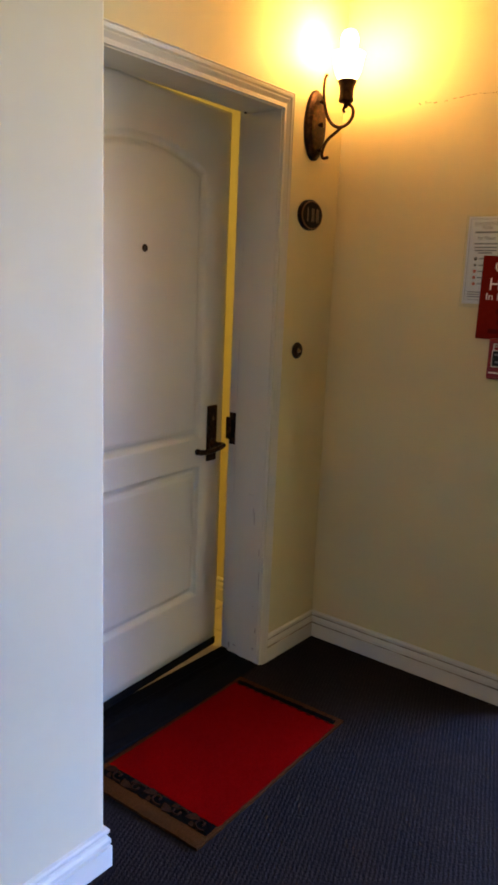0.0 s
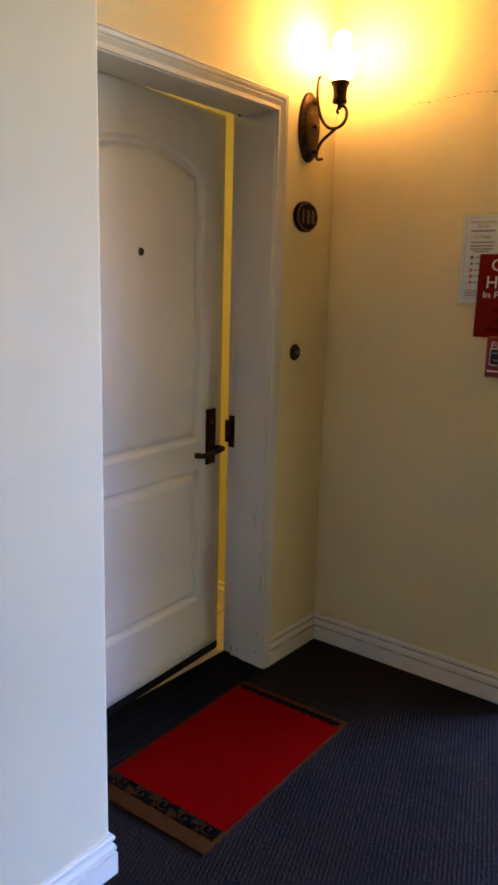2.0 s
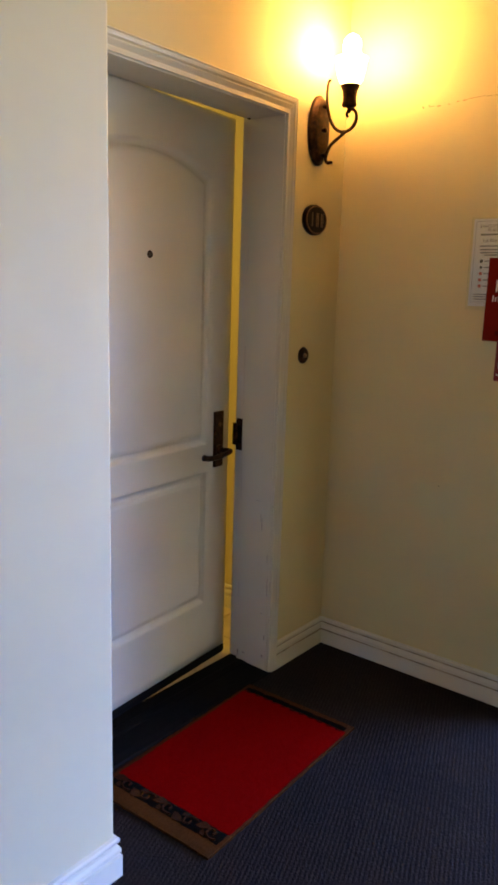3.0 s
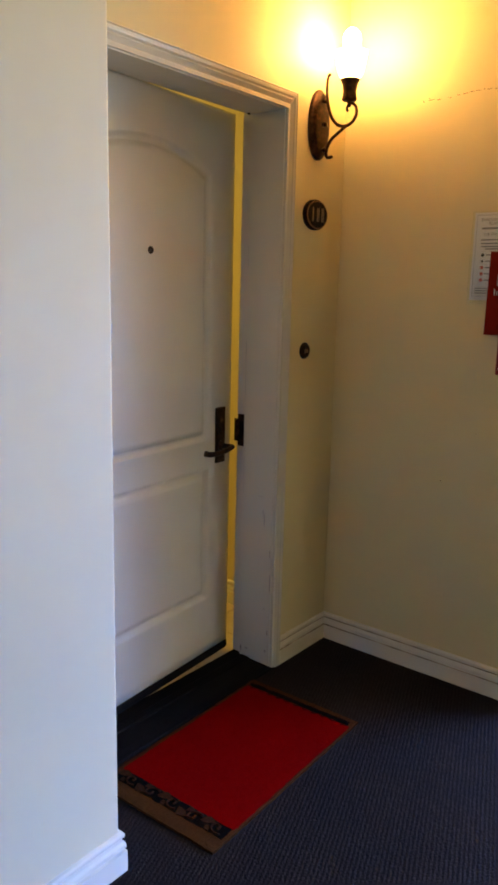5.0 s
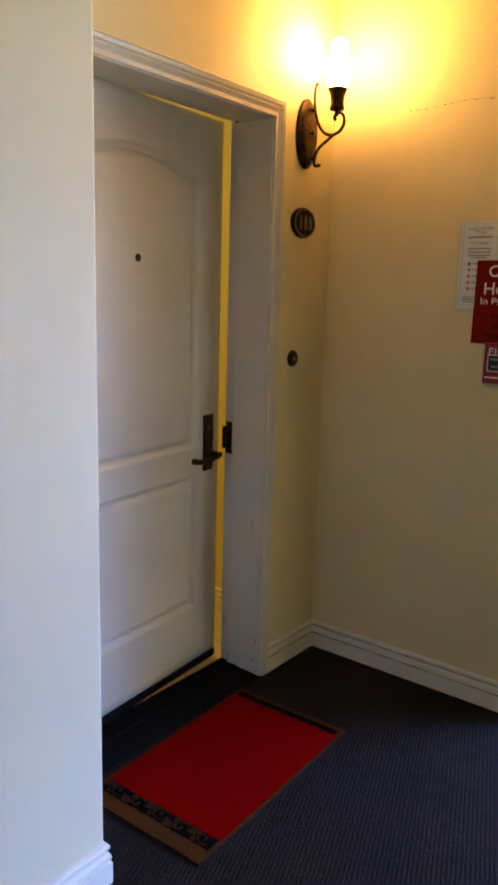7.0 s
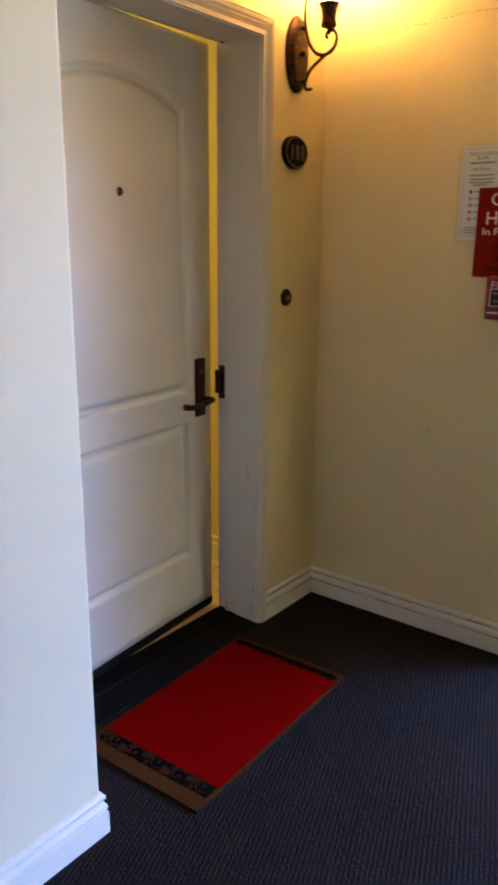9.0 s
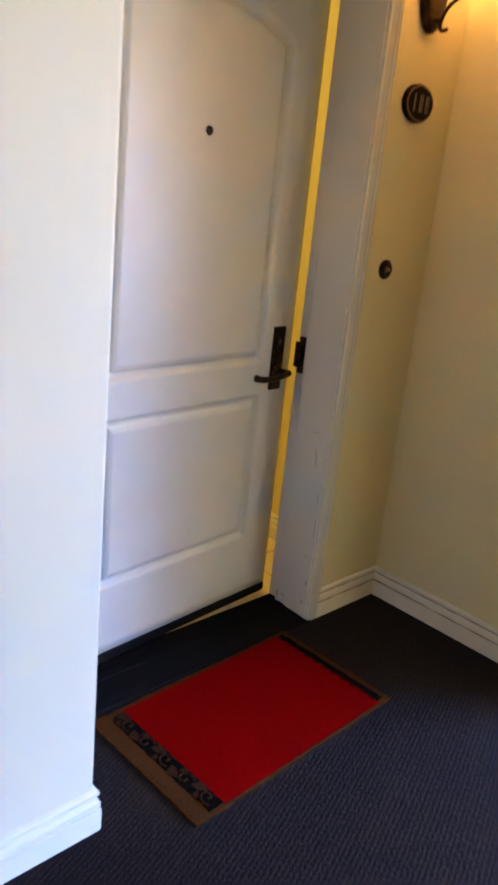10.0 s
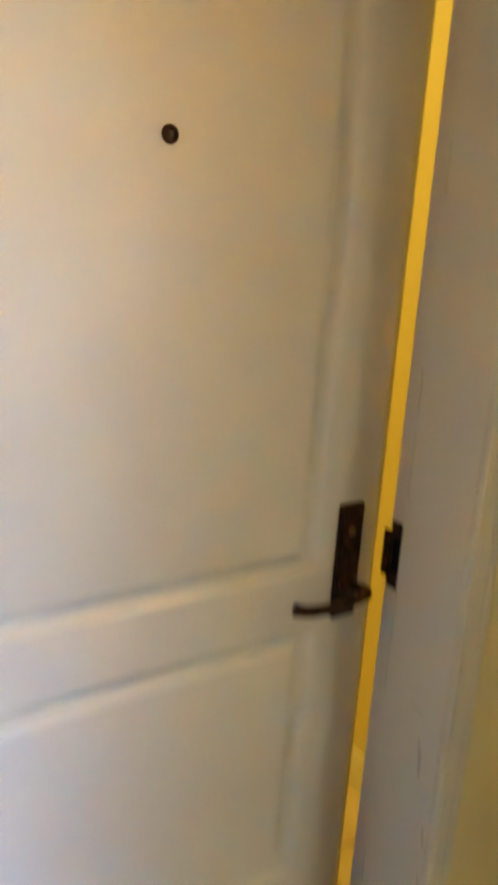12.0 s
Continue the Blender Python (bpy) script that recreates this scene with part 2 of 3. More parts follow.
def moulding(profile, line, normal_of, up_of=None):
    """Sweeps a profile of (across, out) along a line with mitred corners. line: corner points; normal_of(i): the two directions at corner i."""
    bm = bmesh.new()
    rings = []
    for i, p in enumerate(line):
        across, out = normal_of(i)
        rings.append([bm.verts.new(Vector(p) + Vector(across) * a + Vector(out) * o) for a, o in profile])
    n = len(profile)
    for a, b in zip(rings, rings[1:]):
        for k in range(n):
            bm.faces.new((a[k], a[(k + 1) % n], b[(k + 1) % n], b[k]))
    bm.faces.new(rings[0])
    bm.faces.new(rings[-1])
    return bm


def writing(name, text, width, height, material, parent, m, raised=0.0006, label=""):
    """Flat lettering of a given width and height, centred, in the plane x-y of the pose m."""
    curve = bpy.data.curves.new(name, "FONT")
    curve.body, curve.size, curve.extrude = text, 1.0, 0.0
    curve.align_x, curve.align_y = "CENTER", "CENTER"
    tmp = bpy.data.objects.new(name, curve)
    scene.collection.objects.link(tmp)
    bpy.context.view_layer.update()
    me = bpy.data.meshes.new_from_object(tmp.evaluated_get(bpy.context.evaluated_depsgraph_get()))
    bpy.data.objects.remove(tmp)
    co = np.empty(len(me.vertices) * 3)
    me.vertices.foreach_get("co", co)
    co = co.reshape(-1, 3)
    low, high = co.min(0), co.max(0)
    co = (co - (low + high) / 2) * [width / (high[0] - low[0]), height / (high[1] - low[1]), 0]
    co[:, 2] = raised
    me.vertices.foreach_set("co", co.ravel())
    me.transform(m)
    me.materials.clear()
    me.materials.append(material)
    ob = new(name, me)
    ob.parent = parent
    return tagged(ob, label)


# ---- large structure ----
CEIL = 2.76
RX0, RX1 = -1.289, -0.373      # rabbet faces of the door frame
SX0, SX1 = -1.275, -0.387      # stop faces
HEAD = 2.060                   # underside of the head stop
structure("floor_hall", box(-6.0, 3.0, -6.6, 0.19, -0.12, 0.0), M_CARPET, "dark charcoal-blue ribbed loop-pile carpet", "carpet")

wall = box(-1.48, RX0 - 0.03, 0.0, 0.191, 0.0, CEIL)
box(RX1 + 0.03, 0.0, 0.0, 0.191, 0.0, CEIL, 0, wall)
box(RX0 - 0.03, RX1 + 0.03, 0.0, 0.191, HEAD + 0.04, CEIL, 0, wall)
structure("wall_north", wall, M_WALL, "cream painted wall round the entrance door", "wall")

structure("wall_hall", box(-6.0, -1.462, -0.343, 0.185, 0.0, CEIL, 0.006), M_HALL, "off-white painted corridor wall ending in an outer corner", "wall")

E0, E1 = -3.25, -0.940        # cased opening to the lobby in the east wall
wall = box(0.0, 0.15, E1, 3.6, 0.0, CEIL)
box(0.0, 0.15, -3.4, E0, 0.0, CEIL, 0, wall)
box(0.0, 0.15, E0, E1, 2.08, CEIL, 0, wall)
wall_east = structure("wall_east", wall, M_WALL, "cream painted wall with a hairline crack in its plaster", "wall")
structure("wall_south", box(-6.0, 0.15, -3.55, -3.4, 0.0, CEIL), M_WALL, "cream painted corridor wall", "wall")
structure("wall_west", box(-6.15, -6.0, -3.55, 0.185, 0.0, CEIL), M_WALL, "cream painted corridor end wall", "wall")
structure("ceiling", box(-6.15, 3.15, -6.75, 3.75, CEIL, CEIL + 0.1), M_CEILING, "off-white painted ceiling", "ceiling")
structure("wall_lobby_north", box(0.15, 3.0, -0.80, -0.65, 0.0, CEIL), M_WALL, "cream painted lobby wall", "wall")
structure("wall_lobby_south", box(0.0, 3.0, -6.75, -6.6, 0.0, CEIL), M_WALL, "cream painted lobby wall", "wall")
structure("wall_lobby_west", box(0.0, 0.15, -6.6, -3.55, 0.0, CEIL), M_WALL, "cream painted lobby wall", "wall")
W0, W1, WB, WT = -4.65, -2.45, 0.35, 2.35      # lobby window
wall = box(3.0, 3.15, -6.75, W0, 0.0, CEIL)
box(3.0, 3.15, W1, -0.65, 0.0, CEIL, 0, wall)
box(3.0, 3.15, W0, W1, 0.0, WB, 0, wall)
box(3.0, 3.15, W0, W1, WT, CEIL, 0, wall)
structure("wall_lobby_east", wall, M_WALL, "cream painted lobby wall with a wide window", "wall")
structure("wall_flat_west", box(-1.75, -1.60, 0.185, 3.6, 0.0, CEIL), M_WALL, "cream painted wall of the flat", "wall")
structure("wall_flat_north", box(-1.75, 0.15, 3.6, 3.75, 0.0, CEIL), M_WALL, "cream painted end wall of the flat", "wall")

# hairline crack: a row of short dark slits
bm = bmesh.new()
rng = random.Random(4)
y = -0.310
while y > -0.80:
    length = rng.uniform(0.002, 0.018)
    if rng.random() < 0.75:
        z = 2.123 + 0.006 * math.sin(y * 21) + rng.uniform(-0.0015, 0.0015)
        box(-0.0012, 0.004, y - length, y, z, z + rng.uniform(0.0008, 0.0024), 0, bm)
    y -= length + rng.uniform(0.001, 0.012)
part("plaster_crack", bm, plain("crack_shadow", (0.12, 0.085, 0.045), 0.9), wall_east, "fine dark crack in the plaster")

for y, z, r in ((-0.317, 2.118, 0.0024), (-0.338, 2.125, 0.0020), (-0.376, 2.120, 0.0015), (-0.486, 0.777, 0.0024), (-0.606, 0.972, 0.0012)):
    part("wall_nick", lathe([(0, 0.0), (r, 0.0003), (r * 0.6, 0.0010), (0, 0.0011)], 8, pose(0, y, z, 0, -90, 0)), plain("nick", (0.20, 0.14, 0.08), 0.9), wall_east, "small dark nick")

# baseboards: stepped profile of (height, thickness)
BASE = [(0.0, 0.0), (0.0, 0.0150), (0.059, 0.0150), (0.061, 0.0080), (0.065, 0.0070), (0.068, 0.0130), (0.078, 0.0130), (0.086, 0.0090), (0.090, 0.0020), (0.0955, 0.0015), (0.0965, 0.0095), (0.105, 0.0110), (0.110, 0.0080), (0.112, 0.0)]
UP = Vector((0, 0, 1))


def baseboard(name, corners, outs, label):
    return structure(name, moulding(BASE, corners, lambda i: (UP, outs[i])), M_BASEBOARD, label, "baseboard")


alcove = baseboard("baseboard_alcove", [(-0.336, 0, 0), (0, 0, 0), (0, -0.866, 0)], [(0, -1, 0), (-1, -1, 0), (-1, 0, 0)], "cream painted moulded baseboard round the alcove corner")
baseboard("baseboard_hall", [(-6.0, -0.343, 0), (-1.462, -0.343, 0), (-1.462, -0.0005, 0)], [(0, -1, 0), (1, -1, 0), (1, 0, 0)], "white painted moulded baseboard wrapping the corridor corner")
baseboard("baseboard_flat", [(0, 0.193, 0), (0, 3.6, 0)], [(-1, 0, 0), (-1, 0, 0)], "cream baseboard inside the flat")

# shade of the alcove baseboard's two grooves, put in as thin dark strips
M_GROOVE_SHADE = plain("groove_dirt", (0.36, 0.31, 0.235), 0.95, 0, 0.55, 12, 0.05)
for low, high, inner, outer in ((0.0890, 0.0935, 0.0035, 0.0060), (0.0595, 0.0620, 0.0095, 0.0148)):
    ridge = [(low, inner - 0.003), (low, outer), (high, inner), (high, inner - 0.003)]
    part("groove_dirt", moulding(ridge, [(-0.336, 0, 0), (0, 0, 0), (0, -0.866, 0)], lambda i: (UP, ((0, -1, 0), (-1, -1, 0), (-1, 0, 0))[i])), M_GROOVE_SHADE, alcove, "dark strip coloured as the shade in a groove")

# door casing: stepped profile of (distance from the inner edge, thickness)
CASE = [(0.0, 0.0), (0.0, 0.012), (0.009, 0.013), (0.011, 0.008), (0.014, 0.008), (0.020, 0.012), (0.026, 0.016), (0.028, 0.010), (0.031, 0.010), (0.036, 0.015), (0.042, 0.017), (0.044, 0.012), (0.047, 0.012), (0.049, 0.015), (0.052, 0.012), (0.052, 0.0)]


def casing(name, points, across, out, label):
    return structure(name, moulding(CASE, points, lambda i: (across[i], out)), M_TRIM, label, "door casing")


IX0, IX1, IZ = SX0 - 0.003, SX1 + 0.003, HEAD + 0.003
casing("trim_entrance", [(IX0, 0, 0), (IX0, 0, IZ), (IX1, 0, IZ), (IX1, 0, 0)], [(-1, 0, 0), (-1, 0, 1.1), (1, 0, 1.1), (1, 0, 0)], (0, -1, 0), "white painted moulded casing round the entrance door")
casing("trim_lobby", [(0, E1 + 0.012, 0), (0, E1 + 0.012, 2.07), (0, E0 - 0.012, 2.07), (0, E0 - 0.012, 0)], [(0, 1, 0), (0, 1, 1), (0, -1, 1), (0, -1, 0)], (-1, 0, 0), "white painted moulded casing of the lobby opening")

# the frame of the entrance door, with its rebate
frame_thing = thing("door_frame", (0, 0, 0), "white painted deep door frame with rebated stop", "door frame", "", "structure")
part("jamb", box(RX1, RX1 + 0.03, -0.0002, 0.193, 0.0, HEAD + 0.04), M_TRIM, frame_thing)
part("jamb", box(RX0 - 0.03, RX0, -0.0002, 0.193, 0.0, HEAD + 0.04), M_TRIM, frame_thing)
part("head", box(RX0, RX1, -0.0002, 0.193, HEAD + 0.014, HEAD + 0.04), M_TRIM, frame_thing)
part("door_stop", box(SX1, RX1, -0.0004, 0.150, 0.0, HEAD + 0.013, 0.0025), M_TRIM, frame_thing)
part("door_stop", box(RX0, SX0, -0.0004, 0.150, 0.0, HEAD + 0.013, 0.0025), M_TRIM, frame_thing)
part("head_stop", box(SX0, SX1, -0.0004, 0.150, HEAD, HEAD + 0.013, 0.0025), M_TRIM, frame_thing)
part("bumper", lathe([(0, 0), (0.006, 0), (0.005, 0.004), (0, 0.005)], 14, pose(SX1 - 0.020, 0.142, HEAD, 180, 0, 0)), M_BRONZE, frame_thing, "small dark bumper", True)
for y, z, wide, tall in ((0.060, 0.690, 0.030, 0.0012), (0.095, 0.512, 0.012, 0.0010), (0.030, 0.240, 0.008, 0.0040)):
    part("scuff", box(SX1 - 0.0006, SX1 + 0.002, y - wide / 2, y + wide / 2, z, z + tall, 0.0003), M_SCUFF, frame_thing, "small grey scuff")
rng = random.Random(12)
z = 0.03
while z < 1.98:
    length = rng.uniform(0.05, 0.30)
    if rng.random() < 0.5:
        y = 0.1455 + rng.uniform(-0.0012, 0.0012)
        part("paint_seam", box(SX1 - 0.0005, SX1 + 0.002, y, y + rng.uniform(0.0010, 0.0022), z, min(z + length, 2.02)), M_SEAM, frame_thing, "fine grey crack in the paint")
    z += length + rng.uniform(0.01, 0.08)
for y, z, wide, tall in ((0.012, 0.135, 0.006, 0.022), (0.020, 0.060, 0.009, 0.012), (0.006, 0.320, 0.003, 0.070), (0.142, 0.030, 0.008, 0.026), (0.010, 0.455, 0.003, 0.030), (0.040, 0.575, 0.004, 0.050), (0.046, 0.610, 0.003, 0.030), (0.115, 0.047, 0.014, 0.006)):
    part("scuff", box(SX1 - 0.0006, SX1 + 0.002, y - wide / 2, y + wide / 2, z, z + tall, 0.0003), M_SCUFF, frame_thing, "small grey scuff")
strike = part("strike_plate", box(RX1 - 0.003, RX1, 0.154, 0.189, 0.868, 0.992, 0.001), M_BRONZE, frame_thing, "dark bronze strike plate")
part("lip", box(RX1 - 0.006, RX1 - 0.001, 0.185, 0.205, 0.886, 0.973, 0.002), M_BRONZE, strike)
part("latch_hole", box(RX1 - 0.0036, RX1 - 0.001, 0.161, 0.180, 0.897, 0.964), M_RUBBER, strike)
for z in (0.878, 0.982):
    part("screw", lathe([(0, 0), (0.0035, 0), (0.003, 0.0012), (0, 0.0016)], 12, pose(RX1 - 0.003, 0.170, z, 0, -90, 0)), M_BRONZE, strike)

# threshold: a low black saddle, ridged towards the door
SADDLE = [(-0.016, 0.0), (-0.012, 0.006), (0.020, 0.010), (0.095, 0.011), (0.100, 0.015), (0.128, 0.016), (0.136, 0.0135), (0.190, 0.013), (0.197, 0.0005), (0.197, -0.02), (-0.016, -0.02)]
bm = moulding([(b, a) for a, b in SADDLE], [(RX0, 0, 0.001), (RX1, 0, 0.001)], lambda i: (UP, (0, 1, 0)))
structure("threshold", bm, M_THRESHOLD, "black rubber-covered door threshold with a raised ridge", "threshold")


# ---- entrance door ----
DOOR_ANGLE = 4.5
DW, DB, DT = 0.9115, 0.042, 2.072      # width, underside, top of the slab
door = thing("entrance_door", (-1.285, 0.156, 0, 0, 0, DOOR_ANGLE), "white two-panel moulded door with arched top panel, standing ajar", "door")


def inside_panel(u, z, u0, u1, z0, z1, rise):
    """How far a point lies inside a panel whose top is an arch of that rise (negative outside)."""
    d = min(u - u0, u1 - u, z - z0)
    if rise:
        half = (u1 - u0) / 2
        radius = (half * half + rise * rise) / (2 * rise)
        top = radius - math.hypot(u - (u0 + u1) / 2, z - (z1 - radius))
    else:
        top = z1 - z
    return min(d, top)


def sunk(d):
    """Depth of the moulding at a distance inside the panel's edge."""
    steps = [(-1, 0), (0, 0), (0.006, 0.0085), (0.014, 0.0140), (0.024, 0.0150), (0.028, 0.0065), (0.042, 0.0012), (9, 0.0012)]
    for (a, p), (b, q) in zip(steps, steps[1:]):
        if d <= b:
            return p + (q - p) * (d - a) / (b - a)
    return 0.0


def fine_steps(low, high, edges, coarse=0.03, fine=0.0035):
    """Grid lines, close together just inside the panel edges."""
    out, v = [], low
    while v < high - 1e-6:
        out.append(v)
        near = any(a - 0.006 <= v <= b for a, b in edges)
        v += fine if near else min(coarse, min([a - 0.006 - v for a, b in edges if a - 0.006 > v + 1e-6] + [coarse]) + 1e-5)
    return out + [high]


PU0, PU1 = 0.1355, 0.7755
us = fine_steps(0.0, DW, [(PU0 - 0.002, PU0 + 0.048), (PU1 - 0.048, PU1 + 0.002)], 0.02)
zs = fine_steps(DB, DT, [(0.271, 0.326), (0.750, 0.801), (0.900, 0.953), (1.77, 1.94)], 0.04)
bm = bmesh.new()
grid = []
for z in zs:
    row = []
    for u in us:
        d = max(inside_panel(u, z, PU0, PU1, 0.274, 0.797, 0), inside_panel(u, z, PU0, PU1, 0.904, 1.925, 0.075))
        row.append(bm.verts.new((u, sunk(d), z)))
    grid.append(row)
for a, b in zip(grid, grid[1:]):
    for k in range(len(us) - 1):
        bm.faces.new((a[k], a[k + 1], b[k + 1], b[k]))
back = [bm.verts.new((u, 0.044, z)) for u, z in ((0, DB), (DW, DB), (DW, DT), (0, DT))]
bm.faces.new(back)
bm.faces.new([r[0] for r in grid] + [back[3], back[0]])
bm.faces.new([r[-1] for r in grid] + [back[2], back[1]])
bm.faces.new(grid[0] + [back[1], back[0]])
bm.faces.new(grid[-1] + [back[2], back[3]])
slab = part("slab", bm, M_DOOR, door, "white moulded door leaf", True)
slab.data.polygons.foreach_set("use_smooth", [len(p.vertices) == 4 and max(slab.data.vertices[v].co.y for v in p.vertices) < 0.02 for p in slab.data.polygons])
sweep = part("door_sweep", box(0.004, DW - 0.004, -0.005, 0.010, 0.022, 0.050, 0.0015), M_RUBBER, door, "black rubber strip along the door's foot")
part("brush", box(0.006, DW - 0.006, 0.000, 0.008, 0.0150, 0.024), M_RUBBER, sweep)

peep = part("peephole", lathe([(0, 0), (0.0125, 0), (0.0125, 0.002), (0.0105, 0.0045), (0.0075, 0.0042), (0.007, 0.0025), (0, 0.0025)], 28, pose(0.4555, 0.0015, 1.575, 90, 0, 0)), M_BRONZE, door, "bronze peephole ring", True)
part("lens", lathe([(0, 0.0024), (0.0062, 0.0026), (0.004, 0.0042), (0, 0.0048)], 20, pose(0.4555, 0.0015, 1.575, 90, 0, 0)), M_LENS, peep, "small glass lens", True)

LU, LZ = 0.839, 0.875
lockset = part("lock_plate", box(LU - 0.0265, LU + 0.0265, -0.011, 0.0, 0.808, 1.022, 0.003, None, 3), M_BRONZE, door, "tall dark bronze lock plate")
part("key_cylinder", lathe([(0, 0), (0.0075, 0), (0.0075, 0.002), (0.006, 0.003), (0, 0.003)], 20, pose(LU, -0.010, 0.972, 90, 0, 0)), M_GOLD, lockset, "brass key cylinder", True)
handle = rod([(LU, -0.008, LZ), (LU, -0.034, LZ), (LU + 0.004, -0.054, LZ + 0.001), (LU - 0.006, -0.068, LZ + 0.001), (LU - 0.035, -0.070, LZ - 0.003), (LU - 0.075, -0.066, LZ - 0.009), (LU - 0.118, -0.057, LZ - 0.010), (LU - 0.146, -0.050, LZ - 0.004)],
             lambda s: 0.0115 - 0.0025 * math.sin(math.pi * s), 14)
part("lever", handle, M_BRONZE, lockset, "curved bronze lever", True)
part("lever_rose", lathe([(0, 0), (0.019, 0), (0.019, 0.004), (0.015, 0.009), (0.011, 0.010), (0, 0.010)], 28, pose(LU, -0.0105, LZ, 90, 0, 0)), M_BRONZE, lockset, "", True)
for z in (0.30, 1.05, 1.82):
    hinge = part("hinge", lathe([(0, -0.05), (0.006, -0.05), (0.006, 0.05), (0, 0.05)], 12, pose(-0.003, 0.050, z)), M_BRONZE, door, "", True)


# ---- wall sconce ----
SX, SZ = -0.190, 2.041
sconce = thing("wall_sconce", (SX, 0, SZ), "dark bronze scrolled wall sconce with a lit frosted shade", "wall lamp")


def oval_plate(profile, m, steps=48):
    """An oval disc: profile of (half width, half height, out)."""
    bm = bmesh.new()
    rings = [[bm.verts.new((a * math.cos(t), b * math.sin(t), o)) for t in (2 * math.pi * k / steps for k in range(steps))] for a, b, o in profile]
    for p, q in zip(rings, rings[1:]):
        for k in range(steps):
            bm.faces.new((p[k], p[(k + 1) % steps], q[(k + 1) % steps], q[k]))
    bm.faces.new(rings[0])
    bm.faces.new(rings[-1])
    bm.transform(m)
    return bm


FACE_SOUTH = pose(0, 0, 0, 90, 0, 0)       # the plane x-y turned to stand on a wall that faces south
part("backplate", oval_plate([(0.061, 0.119, 0), (0.061, 0.119, 0.010), (0.057, 0.115, 0.014), (0.052, 0.110, 0.014), (0.049, 0.107, 0.020), (0.044, 0.102, 0.023), (0.036, 0.092, 0.024)], FACE_SOUTH), M_BRONZE, sconce, "oval stepped bronze backplate", True)
for z in (0.078, 0.0, -0.085):
    part("screw_knob", lathe([(0, 0), (0.006, 0), (0.006, 0.008), (0.009, 0.010), (0.008, 0.017), (0, 0.020)], 16, pose(0, -0.022, z, 90, 0, 0)), M_BRONZE, sconce, "", True)
# the scrolled arm lies in the plane square to the wall: (out, height) over the lamp's middle
long_arm = [(0.041, 0.162), (0.036, 0.150), (0.034, 0.115), (0.040, 0.070), (0.055, 0.025), (0.080, -0.005), (0.110, -0.014), (0.138, -0.004), (0.153, 0.018), (0.152, 0.042), (0.138, 0.056), (0.122, 0.054), (0.116, 0.042), (0.121, 0.034)]
part("scroll_arm", rod([(0, -1.04 * o, h) for o, h in long_arm], lambda s: 0.0062 - 0.0014 * abs(2 * s - 1), 10), M_BRONZE, sconce, "long curved bronze arm", True)
low_arm = [(0.112, -0.016), (0.085, -0.034), (0.060, -0.052), (0.046, -0.074), (0.040, -0.098), (0.046, -0.112), (0.060, -0.112)]
part("lower_arm", rod([(0, -1.04 * o, h) for o, h in low_arm], 0.0055, 10), M_BRONZE, sconce, "", True)
part("tip_ball", lathe([(0, -0.006), (0.005, -0.004), (0.0065, 0), (0.005, 0.004), (0, 0.006)], 14, pose(0, -0.0645, -0.112)), M_BRONZE, sconce, "", True)
part("tip_ball", lathe([(0, -0.006), (0.005, -0.004), (0.0065, 0), (0.005, 0.004), (0, 0.006)], 14, pose(0, -0.0445, 0.163)), M_BRONZE, sconce, "", True)
CUP = -0.129
part("cup", lathe([(0, 0.046), (0.006, 0.046), (0.008, 0.054), (0.006, 0.060), (0.010, 0.064), (0.024, 0.066), (0.027, 0.072), (0.0245, 0.082), (0.0235, 0.098), (0.026, 0.116), (0.033, 0.132), (0.035, 0.136), (0.033, 0.137), (0.025, 0.120), (0, 0.118)], 32, pose(0, CUP, 0)), M_BRONZE, sconce, "flared bronze cup", True)
part("shade", lathe([(0.020, 0.122), (0.030, 0.136), (0.042, 0.158), (0.048, 0.182), (0.051, 0.204), (0.056, 0.222), (0.054, 0.222), (0.049, 0.204), (0.046, 0.182), (0.040, 0.159), (0.028, 0.138), (0.018, 0.124)], 36, pose(0, CUP, 0)), M_SHADE, sconce, "lit frosted glass tulip shade", True)
part("bulb", lathe([(0, 0.150), (0.011, 0.152), (0.014, 0.175), (0.022, 0.200), (0.029, 0.222), (0.030, 0.238), (0.027, 0.254), (0.018, 0.266), (0.008, 0.271), (0, 0.272)], 28, pose(0, CUP, 0.026)), M_BULB, sconce, "glowing warm light bulb", True)

# ---- door number plaque and bell button ----
plaque = thing("door_number_plaque", (-0.194, 0, 1.732), "oval dark brown number plaque with brass rim", "door sign")
part("backing", oval_plate([(0.070, 0.054, 0), (0.070, 0.054, 0.012), (0.067, 0.051, 0.016), (0.060, 0.045, 0.0165)], FACE_SOUTH), M_PLAQUE, plaque, "", True)
bm = oval_plate([(0.066, 0.050, 0.0155), (0.066, 0.050, 0.0185), (0.061, 0.0455, 0.0185), (0.061, 0.0455, 0.0155)], FACE_SOUTH)
part("rim", bm, M_GOLD, plaque, "worn brass rim")
part("face", oval_plate([(0.0612, 0.0457, 0.0150), (0.0612, 0.0457, 0.0188)], FACE_SOUTH), M_PLAQUE, plaque, "dark brown field")
for x in (-0.030, -0.002, 0.028):
    part("number_bar", box(x - 0.0025, x + 0.0025, -0.0205, -0.017, -0.024, 0.024, 0.001), M_DIGIT, plaque, "thin pale brass bar")
    if x > -0.02:
        part("number_bar", box(x + 0.008, x + 0.0115, -0.0205, -0.017, -0.024, 0.024, 0.001), M_DIGIT, plaque, "thin pale brass bar")

